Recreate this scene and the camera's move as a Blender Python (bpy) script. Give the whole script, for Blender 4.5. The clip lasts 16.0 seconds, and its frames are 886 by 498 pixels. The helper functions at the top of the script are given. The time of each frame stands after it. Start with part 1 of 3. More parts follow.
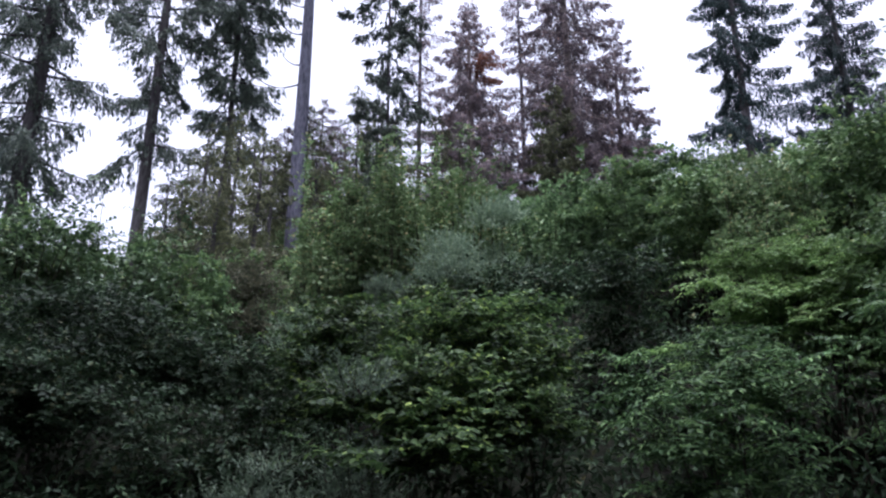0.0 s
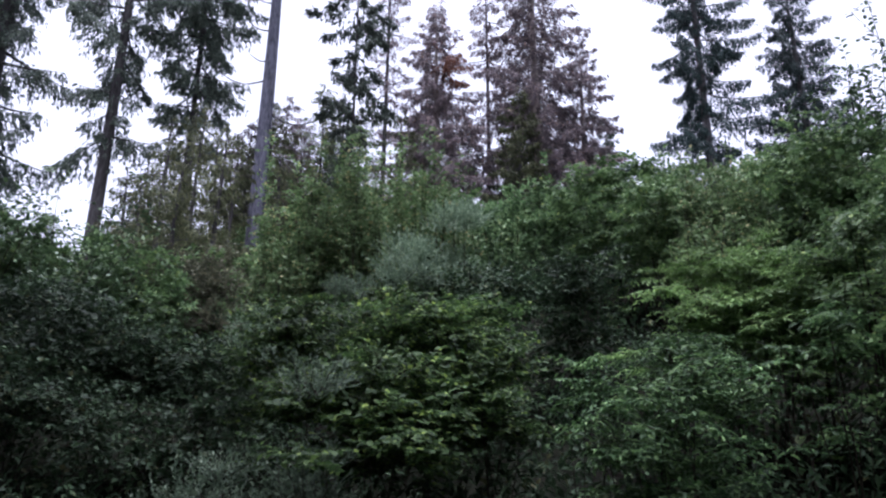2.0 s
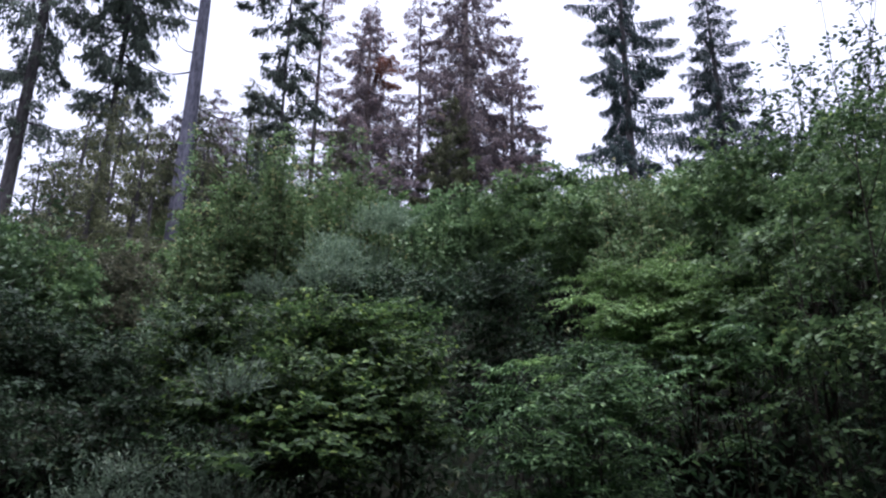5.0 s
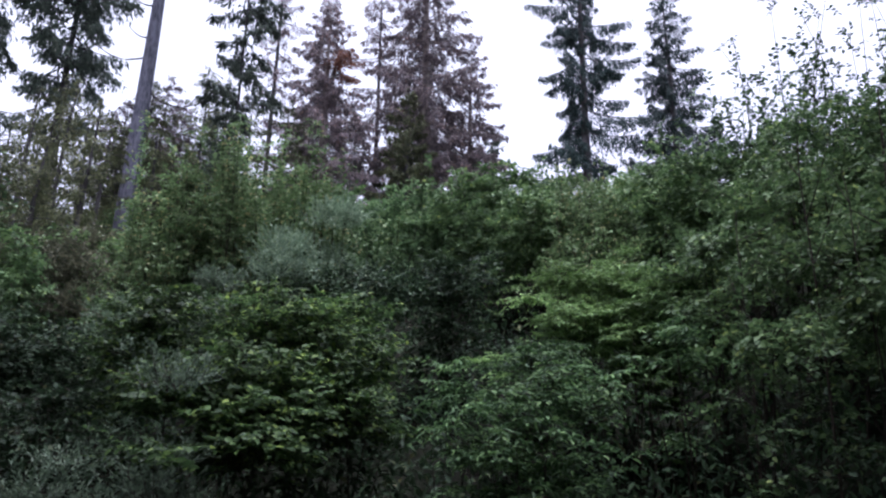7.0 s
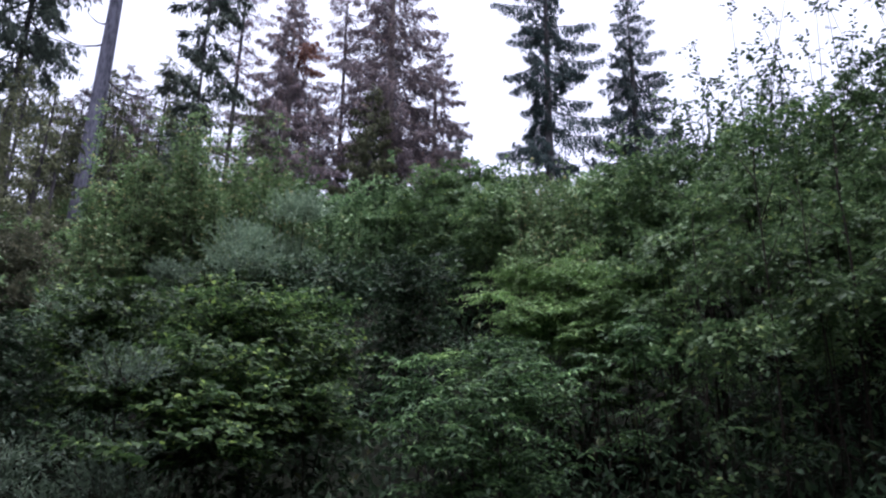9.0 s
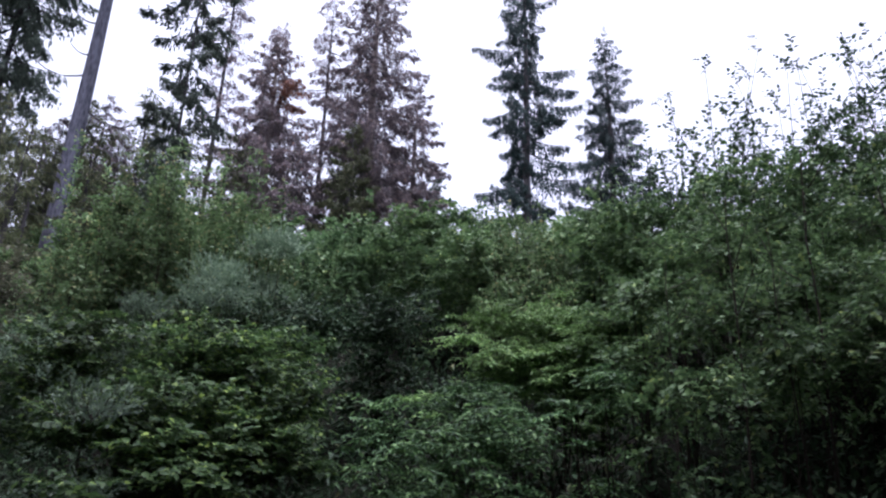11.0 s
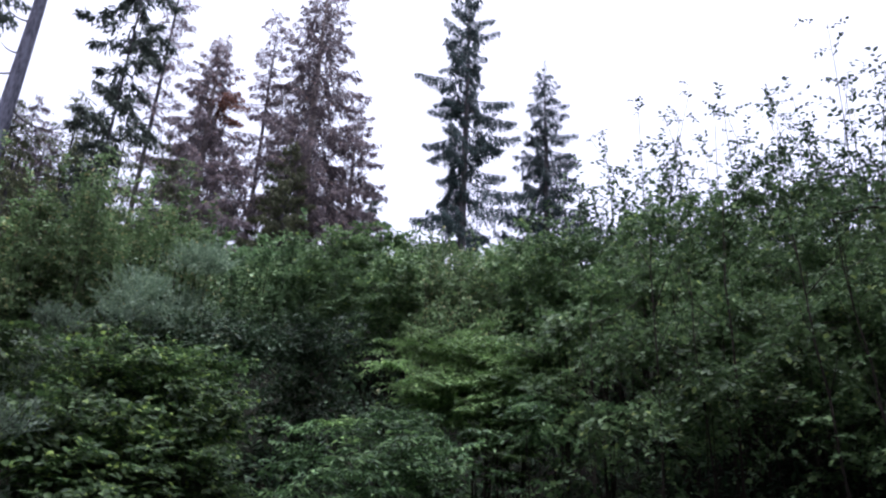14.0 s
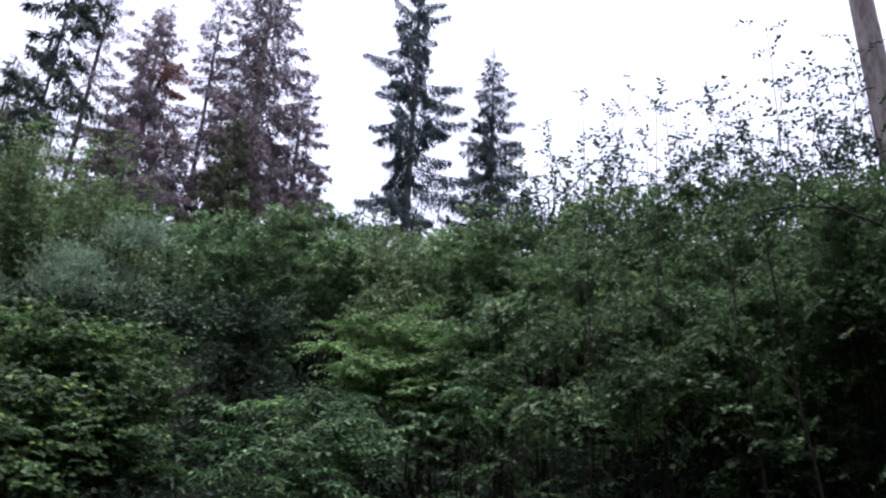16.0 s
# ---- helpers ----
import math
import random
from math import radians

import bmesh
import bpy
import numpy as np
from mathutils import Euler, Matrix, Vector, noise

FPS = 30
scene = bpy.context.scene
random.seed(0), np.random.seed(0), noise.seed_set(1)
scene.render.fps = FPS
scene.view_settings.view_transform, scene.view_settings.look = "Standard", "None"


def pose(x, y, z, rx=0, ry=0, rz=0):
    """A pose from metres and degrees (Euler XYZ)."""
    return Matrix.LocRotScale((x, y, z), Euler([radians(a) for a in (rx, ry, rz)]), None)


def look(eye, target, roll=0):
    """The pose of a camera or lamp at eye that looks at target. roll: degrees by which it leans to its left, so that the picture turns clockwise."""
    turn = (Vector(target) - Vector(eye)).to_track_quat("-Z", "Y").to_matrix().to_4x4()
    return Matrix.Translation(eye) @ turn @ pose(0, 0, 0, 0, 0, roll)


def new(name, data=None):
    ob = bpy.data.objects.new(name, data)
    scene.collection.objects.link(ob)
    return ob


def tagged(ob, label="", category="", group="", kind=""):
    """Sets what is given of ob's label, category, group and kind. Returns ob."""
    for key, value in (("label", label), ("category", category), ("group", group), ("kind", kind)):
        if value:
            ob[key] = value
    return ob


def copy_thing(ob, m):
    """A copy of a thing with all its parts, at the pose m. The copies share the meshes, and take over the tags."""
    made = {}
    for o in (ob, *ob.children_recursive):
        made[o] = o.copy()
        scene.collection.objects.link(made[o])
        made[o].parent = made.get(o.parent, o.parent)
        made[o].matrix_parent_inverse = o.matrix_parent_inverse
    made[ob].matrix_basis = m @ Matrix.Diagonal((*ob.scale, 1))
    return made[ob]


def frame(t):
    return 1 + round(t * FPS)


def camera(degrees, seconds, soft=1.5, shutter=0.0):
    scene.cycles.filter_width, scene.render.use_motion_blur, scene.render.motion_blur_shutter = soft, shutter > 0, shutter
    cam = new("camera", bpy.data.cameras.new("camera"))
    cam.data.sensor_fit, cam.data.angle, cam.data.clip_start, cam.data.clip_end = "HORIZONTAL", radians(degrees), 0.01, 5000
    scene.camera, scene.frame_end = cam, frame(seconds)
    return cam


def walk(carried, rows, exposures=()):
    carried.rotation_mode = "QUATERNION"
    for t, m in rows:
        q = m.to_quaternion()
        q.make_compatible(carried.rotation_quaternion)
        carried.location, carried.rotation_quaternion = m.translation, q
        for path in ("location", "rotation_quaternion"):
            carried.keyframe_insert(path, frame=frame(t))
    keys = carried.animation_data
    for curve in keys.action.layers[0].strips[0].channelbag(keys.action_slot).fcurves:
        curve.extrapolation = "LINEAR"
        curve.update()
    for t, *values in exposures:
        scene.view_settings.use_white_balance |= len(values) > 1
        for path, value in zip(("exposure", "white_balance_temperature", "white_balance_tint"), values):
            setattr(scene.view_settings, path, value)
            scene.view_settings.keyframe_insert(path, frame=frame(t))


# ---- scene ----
cam = camera(59.82, 16.0, soft=2.3)
PATH = [
    (0.0, pose(0.000, 0.000, 1.600, 109.00, 0.00, 0.00)),
    (0.5, pose(0.002, -0.009, 1.600, 109.13, -0.17, -0.90)),
    (1.0, pose(0.008, -0.012, 1.601, 109.10, -0.14, -1.57)),
    (1.5, pose(0.016, -0.014, 1.601, 108.97, -0.31, -2.33)),
    (2.0, pose(0.020, -0.017, 1.603, 109.14, -0.44, -3.05)),
    (2.5, pose(0.022, -0.022, 1.607, 109.15, -0.54, -3.98)),
    (3.0, pose(0.026, -0.027, 1.607, 109.22, -0.72, -4.85)),
    (3.5, pose(0.034, -0.030, 1.607, 109.11, -0.77, -5.80)),
    (4.0, pose(0.045, -0.034, 1.609, 109.36, -0.65, -7.07)),
    (6.5, pose(0.084, -0.076, 1.607, 109.21, -0.70, -11.24)),
    (7.0, pose(0.088, -0.086, 1.608, 109.10, -0.76, -12.36)),
    (7.5, pose(0.095, -0.090, 1.609, 109.04, -0.78, -12.73)),
    (8.0, pose(0.104, -0.086, 1.608, 109.07, -0.98, -13.95)),
    (8.5, pose(0.115, -0.076, 1.608, 109.02, -0.75, -14.29)),
    (9.0, pose(0.123, -0.073, 1.608, 108.90, -0.74, -15.25)),
    (11.5, pose(0.106, -0.130, 1.637, 112.68, -1.54, -17.61)),
    (12.0, pose(0.109, -0.139, 1.647, 113.33, -1.49, -17.76)),
    (12.5, pose(0.115, -0.146, 1.655, 113.93, -1.69, -19.43)),
    (13.0, pose(0.118, -0.147, 1.658, 114.31, -2.06, -20.17)),
    (13.5, pose(0.123, -0.144, 1.656, 113.88, -2.42, -21.71)),
    (14.0, pose(0.129, -0.144, 1.651, 113.74, -2.32, -23.09)),
    (14.5, pose(0.132, -0.153, 1.650, 113.84, -2.30, -24.39)),
    (15.0, pose(0.139, -0.165, 1.648, 112.83, -2.35, -25.73)),
    (15.5, pose(0.144, -0.174, 1.647, 112.91, -2.35, -26.23)),
    (16.0, pose(0.148, -0.182, 1.646, 112.72, -2.40, -27.66)),
]
walk(cam, PATH, exposures=[(0.0, 1.65, 5650, 24), (16.0, 1.65, 5650, 24)])

# ---- light: an overcast evening sky over a hillside wood ----
world = bpy.data.worlds.new("overcast_sky")
scene.world = world
world.use_nodes = True
wn = world.node_tree
sky = wn.nodes.new("ShaderNodeTexSky")
sky.sky_type = "NISHITA"
sky.sun_disc = False
sky.sun_elevation = radians(84)
sky.sun_rotation = radians(190)
sky.air_density, sky.dust_density, sky.ozone_density = 1.0, 6.0, 1.0
pale = wn.nodes.new("ShaderNodeHueSaturation")
pale.inputs["Saturation"].default_value = 0.22
wn.links.new(sky.outputs[0], pale.inputs["Color"])
wn.links.new(pale.outputs[0], wn.nodes["Background"].inputs["Color"])
wn.nodes["Background"].inputs["Strength"].default_value = 0.13

sun = new("sun", bpy.data.lights.new("sun", "SUN"))
sun.data.energy, sun.data.angle, sun.data.color = 1.3, radians(60), (1.0, 0.99, 0.98)
sun.matrix_world = look((0, 0, 60), (1, 5, 0))

EYE = 1.6


# ---- materials ----
def mat_base(name):
    m = bpy.data.materials.new(name)
    m.use_nodes = True
    nt = m.node_tree
    return m, nt, nt.nodes["Principled BSDF"], nt.nodes["Material Output"]


def ramp(nt, fac, stops):
    node = nt.nodes.new("ShaderNodeValToRGB")
    while len(node.color_ramp.elements) < len(stops):
        node.color_ramp.elements.new(0.5)
    for e, (p, c) in zip(node.color_ramp.elements, stops):
        e.position, e.color = p, (*c, 1)
    nt.links.new(fac, node.inputs[0])
    return node.outputs[0]


def greyed(c, dull):
    """A leaf's green pulled towards blue-grey: the veil of lens glare, put into the colour."""
    grey = 0.3 * c[0] + 0.6 * c[1] + 0.1 * c[2]
    return tuple(v * (1 - dull) + grey * dull * w for v, w in zip(c, (0.98, 0.95, 1.12)))


def leaf_material(name, stops, rough=0.5, through_light=0.25, spread=0.3, gloss=0.24, dull=0.3):
    """Leaf blades: each one its own shade, each plant a little of its own too, mottled, partly letting light through."""
    m, nt, bsdf, out = mat_base(name)
    geo = nt.nodes.new("ShaderNodeNewGeometry")
    info = nt.nodes.new("ShaderNodeObjectInfo")
    col = ramp(nt, geo.outputs["Random Per Island"], [(p, greyed(c, dull)) for p, c in stops])
    tex = nt.nodes.new("ShaderNodeTexNoise")
    tex.inputs["Scale"].default_value = 1.3
    tex.inputs["Detail"].default_value = 4
    place = nt.nodes.new("ShaderNodeTexCoord")
    nt.links.new(place.outputs["Object"], tex.inputs["Vector"])
    val = nt.nodes.new("ShaderNodeMapRange")
    val.inputs["From Min"].default_value, val.inputs["From Max"].default_value = 0.3, 0.7
    val.inputs["To Min"].default_value, val.inputs["To Max"].default_value = 0.7, 1.3
    nt.links.new(tex.outputs[0], val.inputs[0])
    val2 = nt.nodes.new("ShaderNodeMapRange")
    val2.inputs["To Min"].default_value, val2.inputs["To Max"].default_value = 1 - spread, 1 + spread
    nt.links.new(info.outputs["Random"], val2.inputs[0])
    mul = nt.nodes.new("ShaderNodeMath")
    mul.operation = "MULTIPLY"
    nt.links.new(val.outputs[0], mul.inputs[0])
    nt.links.new(val2.outputs[0], mul.inputs[1])
    hsv = nt.nodes.new("ShaderNodeHueSaturation")
    nt.links.new(col, hsv.inputs["Color"])
    nt.links.new(mul.outputs[0], hsv.inputs["Value"])
    nt.links.new(hsv.outputs[0], bsdf.inputs["Base Color"])
    bsdf.inputs["Roughness"].default_value = rough
    bsdf.inputs["Specular IOR Level"].default_value = gloss
    if through_light:
        tr = nt.nodes.new("ShaderNodeBsdfTranslucent")
        nt.links.new(hsv.outputs[0], tr.inputs["Color"])
        mix = nt.nodes.new("ShaderNodeMixShader")
        mix.inputs[0].default_value = through_light
        nt.links.new(bsdf.outputs[0], mix.inputs[1])
        nt.links.new(tr.outputs[0], mix.inputs[2])
        nt.links.new(mix.outputs[0], out.inputs["Surface"])
    return m


def bark_material(name, dark, light, scale=6.0, bump=0.6, flake=4.0):
    """Bark with upright plates, paler scales and lichen blotches."""
    m, nt, bsdf, out = mat_base(name)
    place = nt.nodes.new("ShaderNodeTexCoord")
    stretch = nt.nodes.new("ShaderNodeMapping")
    stretch.inputs["Scale"].default_value = (1, 1, 1 / flake)
    nt.links.new(place.outputs["Object"], stretch.inputs["Vector"])
    vor = nt.nodes.new("ShaderNodeTexVoronoi")
    vor.inputs["Scale"].default_value = scale * 3
    nt.links.new(stretch.outputs[0], vor.inputs["Vector"])
    noi = nt.nodes.new("ShaderNodeTexNoise")
    noi.inputs["Scale"].default_value, noi.inputs["Detail"].default_value = scale, 8
    nt.links.new(stretch.outputs[0], noi.inputs["Vector"])
    add = nt.nodes.new("ShaderNodeMath")
    add.operation = "MULTIPLY_ADD"
    add.inputs[1].default_value = 0.45
    nt.links.new(vor.outputs["Distance"], add.inputs[0])
    nt.links.new(noi.outputs[0], add.inputs[2])
    mid = tuple((a + b) / 2 for a, b in zip(dark, light))
    col = ramp(nt, add.outputs[0], [(0.35, dark), (0.6, mid), (0.85, light)])
    nt.links.new(col, bsdf.inputs["Base Color"])
    bsdf.inputs["Roughness"].default_value = 0.9
    bsdf.inputs["Specular IOR Level"].default_value = 0.05
    bp = nt.nodes.new("ShaderNodeBump")
    bp.inputs["Strength"].default_value, bp.inputs["Distance"].default_value = bump, 0.03
    nt.links.new(add.outputs[0], bp.inputs["Height"])
    nt.links.new(bp.outputs[0], bsdf.inputs["Normal"])
    return m


def soil_material():
    m, nt, bsdf, out = mat_base("shade_dark_litter_soil")
    place = nt.nodes.new("ShaderNodeTexCoord")
    noi = nt.nodes.new("ShaderNodeTexNoise")
    noi.inputs["Scale"].default_value, noi.inputs["Detail"].default_value = 0.7, 10
    nt.links.new(place.outputs["Object"], noi.inputs["Vector"])
    vor = nt.nodes.new("ShaderNodeTexVoronoi")
    vor.inputs["Scale"].default_value = 14
    nt.links.new(place.outputs["Object"], vor.inputs["Vector"])
    mix = nt.nodes.new("ShaderNodeMath")
    mix.operation = "MULTIPLY_ADD"
    mix.inputs[1].default_value = 0.35
    nt.links.new(vor.outputs["Distance"], mix.inputs[0])
    nt.links.new(noi.outputs[0], mix.inputs[2])
    # near-black litter tones: the shade under the shrubs is put into the soil
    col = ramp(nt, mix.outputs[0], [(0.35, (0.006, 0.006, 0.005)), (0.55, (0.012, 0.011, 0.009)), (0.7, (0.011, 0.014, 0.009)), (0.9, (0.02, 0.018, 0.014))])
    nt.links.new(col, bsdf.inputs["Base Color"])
    bsdf.inputs["Roughness"].default_value = 0.95
    bsdf.inputs["Specular IOR Level"].default_value = 0.0
    bp = nt.nodes.new("ShaderNodeBump")
    bp.inputs["Strength"].default_value, bp.inputs["Distance"].default_value = 0.8, 0.05
    nt.links.new(mix.outputs[0], bp.inputs["Height"])
    nt.links.new(bp.outputs[0], bsdf.inputs["Normal"])
    return m


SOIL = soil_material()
HORNBEAM = leaf_material("hornbeam_leaf", [(0.0, (0.027, 0.054, 0.019)), (0.6, (0.055, 0.103, 0.031)), (0.88, (0.105, 0.178, 0.05)), (1.0, (0.265, 0.37, 0.074))], through_light=0.35, gloss=0.12, dull=0.05)
ELDER = leaf_material("elder_leaf", [(0.0, (0.034, 0.074, 0.027)), (0.6, (0.073, 0.145, 0.051)), (1.0, (0.185, 0.312, 0.102))], gloss=0.14, dull=0.06)
ROWAN = leaf_material("rowan_leaf", [(0.0, (0.07, 0.13, 0.036)), (0.6, (0.132, 0.235, 0.064)), (1.0, (0.24, 0.375, 0.108))], gloss=0.14, dull=0.06)
HAZEL = leaf_material("hazel_leaf", [(0.0, (0.046, 0.085, 0.034)), (0.6, (0.086, 0.148, 0.054)), (0.95, (0.138, 0.216, 0.078)), (1.0, (0.28, 0.36, 0.1))], spread=0.18, gloss=0.14, through_light=0.32, dull=0.05)
SALLOW = leaf_material("sallow_leaf", [(0.0, (0.05, 0.088, 0.04)), (0.6, (0.09, 0.158, 0.066)), (1.0, (0.17, 0.26, 0.11))], spread=0.15, gloss=0.12, through_light=0.32, dull=0.05)
WILLOW = leaf_material("willow_leaf", [(0.0, (0.08, 0.125, 0.075)), (0.6, (0.132, 0.196, 0.116)), (1.0, (0.22, 0.3, 0.175))], rough=0.6, dull=0.12)
BIRCH = leaf_material("birch_leaf", [(0.0, (0.075, 0.126, 0.044)), (0.5, (0.124, 0.205, 0.076)), (0.88, (0.188, 0.284, 0.108)), (1.0, (0.36, 0.33, 0.13))], gloss=0.12, dull=0.12)
# very dark green: the shade of bank and hollows is painted into it
THICKET = leaf_material("shade_dark_thicket_leaf", [(0.0, (0.015, 0.029, 0.014)), (0.6, (0.028, 0.051, 0.024)), (0.93, (0.05, 0.086, 0.039)), (1.0, (0.09, 0.09, 0.04))], gloss=0.07, dull=0.06)
BRUSH = leaf_material("dry_brush_leaf", [(0.0, (0.056, 0.0638, 0.0405)), (0.6, (0.092, 0.0978, 0.0612)), (1.0, (0.136, 0.132, 0.0855))], gloss=0.12, dull=0.0)
ALDER = leaf_material("alder_leaf", [(0.0, (0.045, 0.082, 0.038)), (0.6, (0.072, 0.124, 0.055)), (1.0, (0.12, 0.19, 0.08))], through_light=0.1, dull=0.1)
# needle green lightened and greyed to carry the glare of the bright sky
NEEDLE = leaf_material("spruce_needle", [(0.0, (0.062, 0.085, 0.066)), (0.6, (0.105, 0.136, 0.105)), (1.0, (0.16, 0.19, 0.14))], through_light=0.4, gloss=0.08, dull=0.1)
NEEDLE_BLUE = leaf_material("grey_green_spruce_needle", [(0.0, (0.016, 0.029, 0.028)), (0.6, (0.028, 0.047, 0.044)), (1.0, (0.055, 0.08, 0.072))], through_light=0.12, gloss=0.08, dull=0.0)
NEEDLE_OLIVE = leaf_material("olive_spruce_needle", [(0.0, (0.062, 0.074, 0.04)), (0.6, (0.1, 0.114, 0.06)), (1.0, (0.15, 0.158, 0.082))], through_light=0.35, gloss=0.08, dull=0.0)
NEEDLE_DEAD = leaf_material("dead_spruce_needle", [(0.0, (0.112, 0.094, 0.1)), (0.5, (0.175, 0.146, 0.153)), (0.9, (0.25, 0.212, 0.219)), (1.0, (0.29, 0.19, 0.15))], rough=0.8, through_light=0.3, gloss=0.05, dull=0.0)
NEEDLE_RUST = leaf_material("rust_spruce_needle", [(0.0, (0.17, 0.085, 0.062)), (1.0, (0.28, 0.135, 0.09))], rough=0.8, through_light=0.3, gloss=0.05, dull=0.0)
BARK_PALE = bark_material("pale_pine_bark", (0.024, 0.024, 0.032), (0.135, 0.135, 0.17), bump=0.9)
BARK_SPRUCE = bark_material("spruce_bark", (0.026, 0.024, 0.025), (0.088, 0.082, 0.085))
BARK_PINK = bark_material("pinkish_spruce_bark", (0.15, 0.125, 0.12), (0.4, 0.34, 0.33))
BARK_DEAD = bark_material("weathered_dead_wood", (0.13, 0.105, 0.095), (0.34, 0.29, 0.27))
TWIG = bark_material("shrub_twig", (0.014, 0.012, 0.01), (0.045, 0.037, 0.03), scale=20)


# ---- meshes ----
def mesh_of(name, verts, polys, material):
    """A mesh from an array of places and a list of arrays of faces, each array with one count of corners."""
    me = bpy.data.meshes.new(name)
    verts = np.asarray(verts, np.float32).reshape(-1, 3)
    me.vertices.add(len(verts))
    me.vertices.foreach_set("co", verts.ravel())
    flat = np.concatenate([p.ravel() for p in polys]).astype(np.int32)
    totals = np.concatenate([np.full(len(p), p.shape[1]) for p in polys]).astype(np.int32)
    me.loops.add(len(flat))
    me.loops.foreach_set("vertex_index", flat)
    me.polygons.add(len(totals))
    me.polygons.foreach_set("loop_start", np.concatenate([[0], np.cumsum(totals)[:-1]]).astype(np.int32))
    me.update(calc_edges=True)
    me.validate()
    me.materials.append(material)
    return me


def part(name, me, parent, label="", kind=""):
    ob = new(name, me)
    ob.parent = parent
    return tagged(ob, label, kind=kind)


def unit(v):
    return v / (np.linalg.norm(v, axis=-1, keepdims=True) + 1e-9)


def ball(rng, n):
    return unit(rng.normal(size=(n, 3)))


# blade shapes: (across, along, lift) of each corner, and the faces
DIAMOND = (np.array([[0, 0, 0], [0.5, 0.42, 0.1], [0, 1, -0.06], [-0.5, 0.42, 0.1]]), np.array([[0, 1, 2], [0, 2, 3]]))
OVAL = (np.array([[0, 0, 0], [0.44, 0.28, 0.09], [0.4, 0.66, 0.06], [0, 1, -0.1], [-0.4, 0.66, 0.06], [-0.44, 0.28, 0.09]]),
        np.array([[0, 1, 2], [0, 2, 3], [0, 3, 4], [0, 4, 5]]))


def blades(name, shape, base, along, normal, length, width, material):
    """One mesh of many leaf blades, each an island of its own."""
    tv, tf = shape
    along = unit(along)
    across = unit(np.cross(along, normal))
    lift = np.cross(across, along)
    v = base[:, None] + (tv[None, :, 0, None] * (width[:, None, None] * across[:, None]) + tv[None, :, 1, None] * (length[:, None, None] * along[:, None])
                         + tv[None, :, 2, None] * (length[:, None, None] * lift[:, None]))
    f = tf[None] + (np.arange(len(base)) * len(tv))[:, None, None]
    return mesh_of(name, v, [f.reshape(-1, tf.shape[1])], material)


def sticks(a, b, ra, rb):
    """Corners and faces of many thin three-sided twigs from a to b."""
    d = unit(b - a)
    s = unit(np.cross(d, np.array([0.31, 0.22, 0.92])))
    u = np.cross(d, s)
    ring = [s * math.cos(k) + u * math.sin(k) for k in (0, 2.0944, 4.1888)]
    v = np.stack([a + r * ra[:, None] for r in ring] + [b + r * rb[:, None] for r in ring], 1)
    f = np.array([[0, 1, 4, 3], [1, 2, 5, 4], [2, 0, 3, 5]])[None] + (np.arange(len(a)) * 6)[:, None, None]
    return v.reshape(-1, 3), f.reshape(-1, 4)


def tube(points, radii, sides=7):
    """Corners and faces of one bent, tapered stem with its end closed."""
    p = np.asarray(points, float)
    r = np.asarray(radii, float)
    d = unit(np.gradient(p, axis=0))
    s = unit(np.cross(d, np.array([0.9, 0.4, 0.1])))
    u = np.cross(d, s)
    k = np.linspace(0, 2 * math.pi, sides, endpoint=False)
    v = p[:, None] + r[:, None, None] * (s[:, None] * np.cos(k)[None, :, None] + u[:, None] * np.sin(k)[None, :, None])
    n = len(p)
    i = (np.arange(n - 1) * sides)[:, None]
    j = np.arange(sides)[None]
    f = np.stack([i + j, i + (j + 1) % sides, i + sides + (j + 1) % sides, i + sides + j], -1).reshape(-1, 4)
    return v.reshape(-1, 3), f


# ---- the ground: a bank that climbs from the camera into the wood ----
def ground(x, y):
    x, y = np.asarray(x, float), np.asarray(y, float)
    r = np.hypot(x, y)
    az = np.degrees(np.arctan2(x, y))
    climb = np.interp(r, [0, 3.2, 6, 10, 14, 20, 28, 40, 60, 120], [0, 0, 0.7, 2.6, 4.8, 8.1, 12.2, 16.2, 17.5, 17.5])
    side = np.interp(az, [-180, -120, -75, -25, 8, 75, 120, 180], [0, 0, 0.55, 0.66, 1, 1, 0, 0])
    lumps = 0.12 * np.sin(x * 1.3 + 1) * np.cos(y * 1.1) + 0.06 * np.sin(x * 3.1) * np.sin(y * 2.7 + 2)
    # invented rise behind the camera, out of view, to block low rear sky
    rear = np.interp(r, [0, 5, 16, 40, 120], [0, 0, 4, 9, 12]) * np.interp(np.abs(az), [0, 95, 130, 180], [0, 0, 1, 1])
    return climb * side + rear + lumps * np.clip(r / 4 - 0.6, 0, 1)


def spot(az, r):
    a = radians(az)
    x, y = r * math.sin(a), r * math.cos(a)
    return x, y, float(ground(x, y))


axis = np.concatenate([-np.geomspace(900, 45, 16), np.linspace(-42, 42, 141), np.geomspace(45, 900, 16)])
gx, gy = np.meshgrid(axis, axis)
gi = np.arange(len(axis) - 1)
ga, gb = np.meshgrid(gi, gi)
corner = (gb * len(axis) + ga).ravel()
gf = np.stack([corner, corner + 1, corner + 1 + len(axis), corner + len(axis)], 1)
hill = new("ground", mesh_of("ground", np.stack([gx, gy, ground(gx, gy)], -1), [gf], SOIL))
tagged(hill, "leaf-littered soil of a steep wooded bank, darkened for the shade under the shrubs", "ground", kind="structure")
for poly in hill.data.polygons:
    poly.use_smooth = True

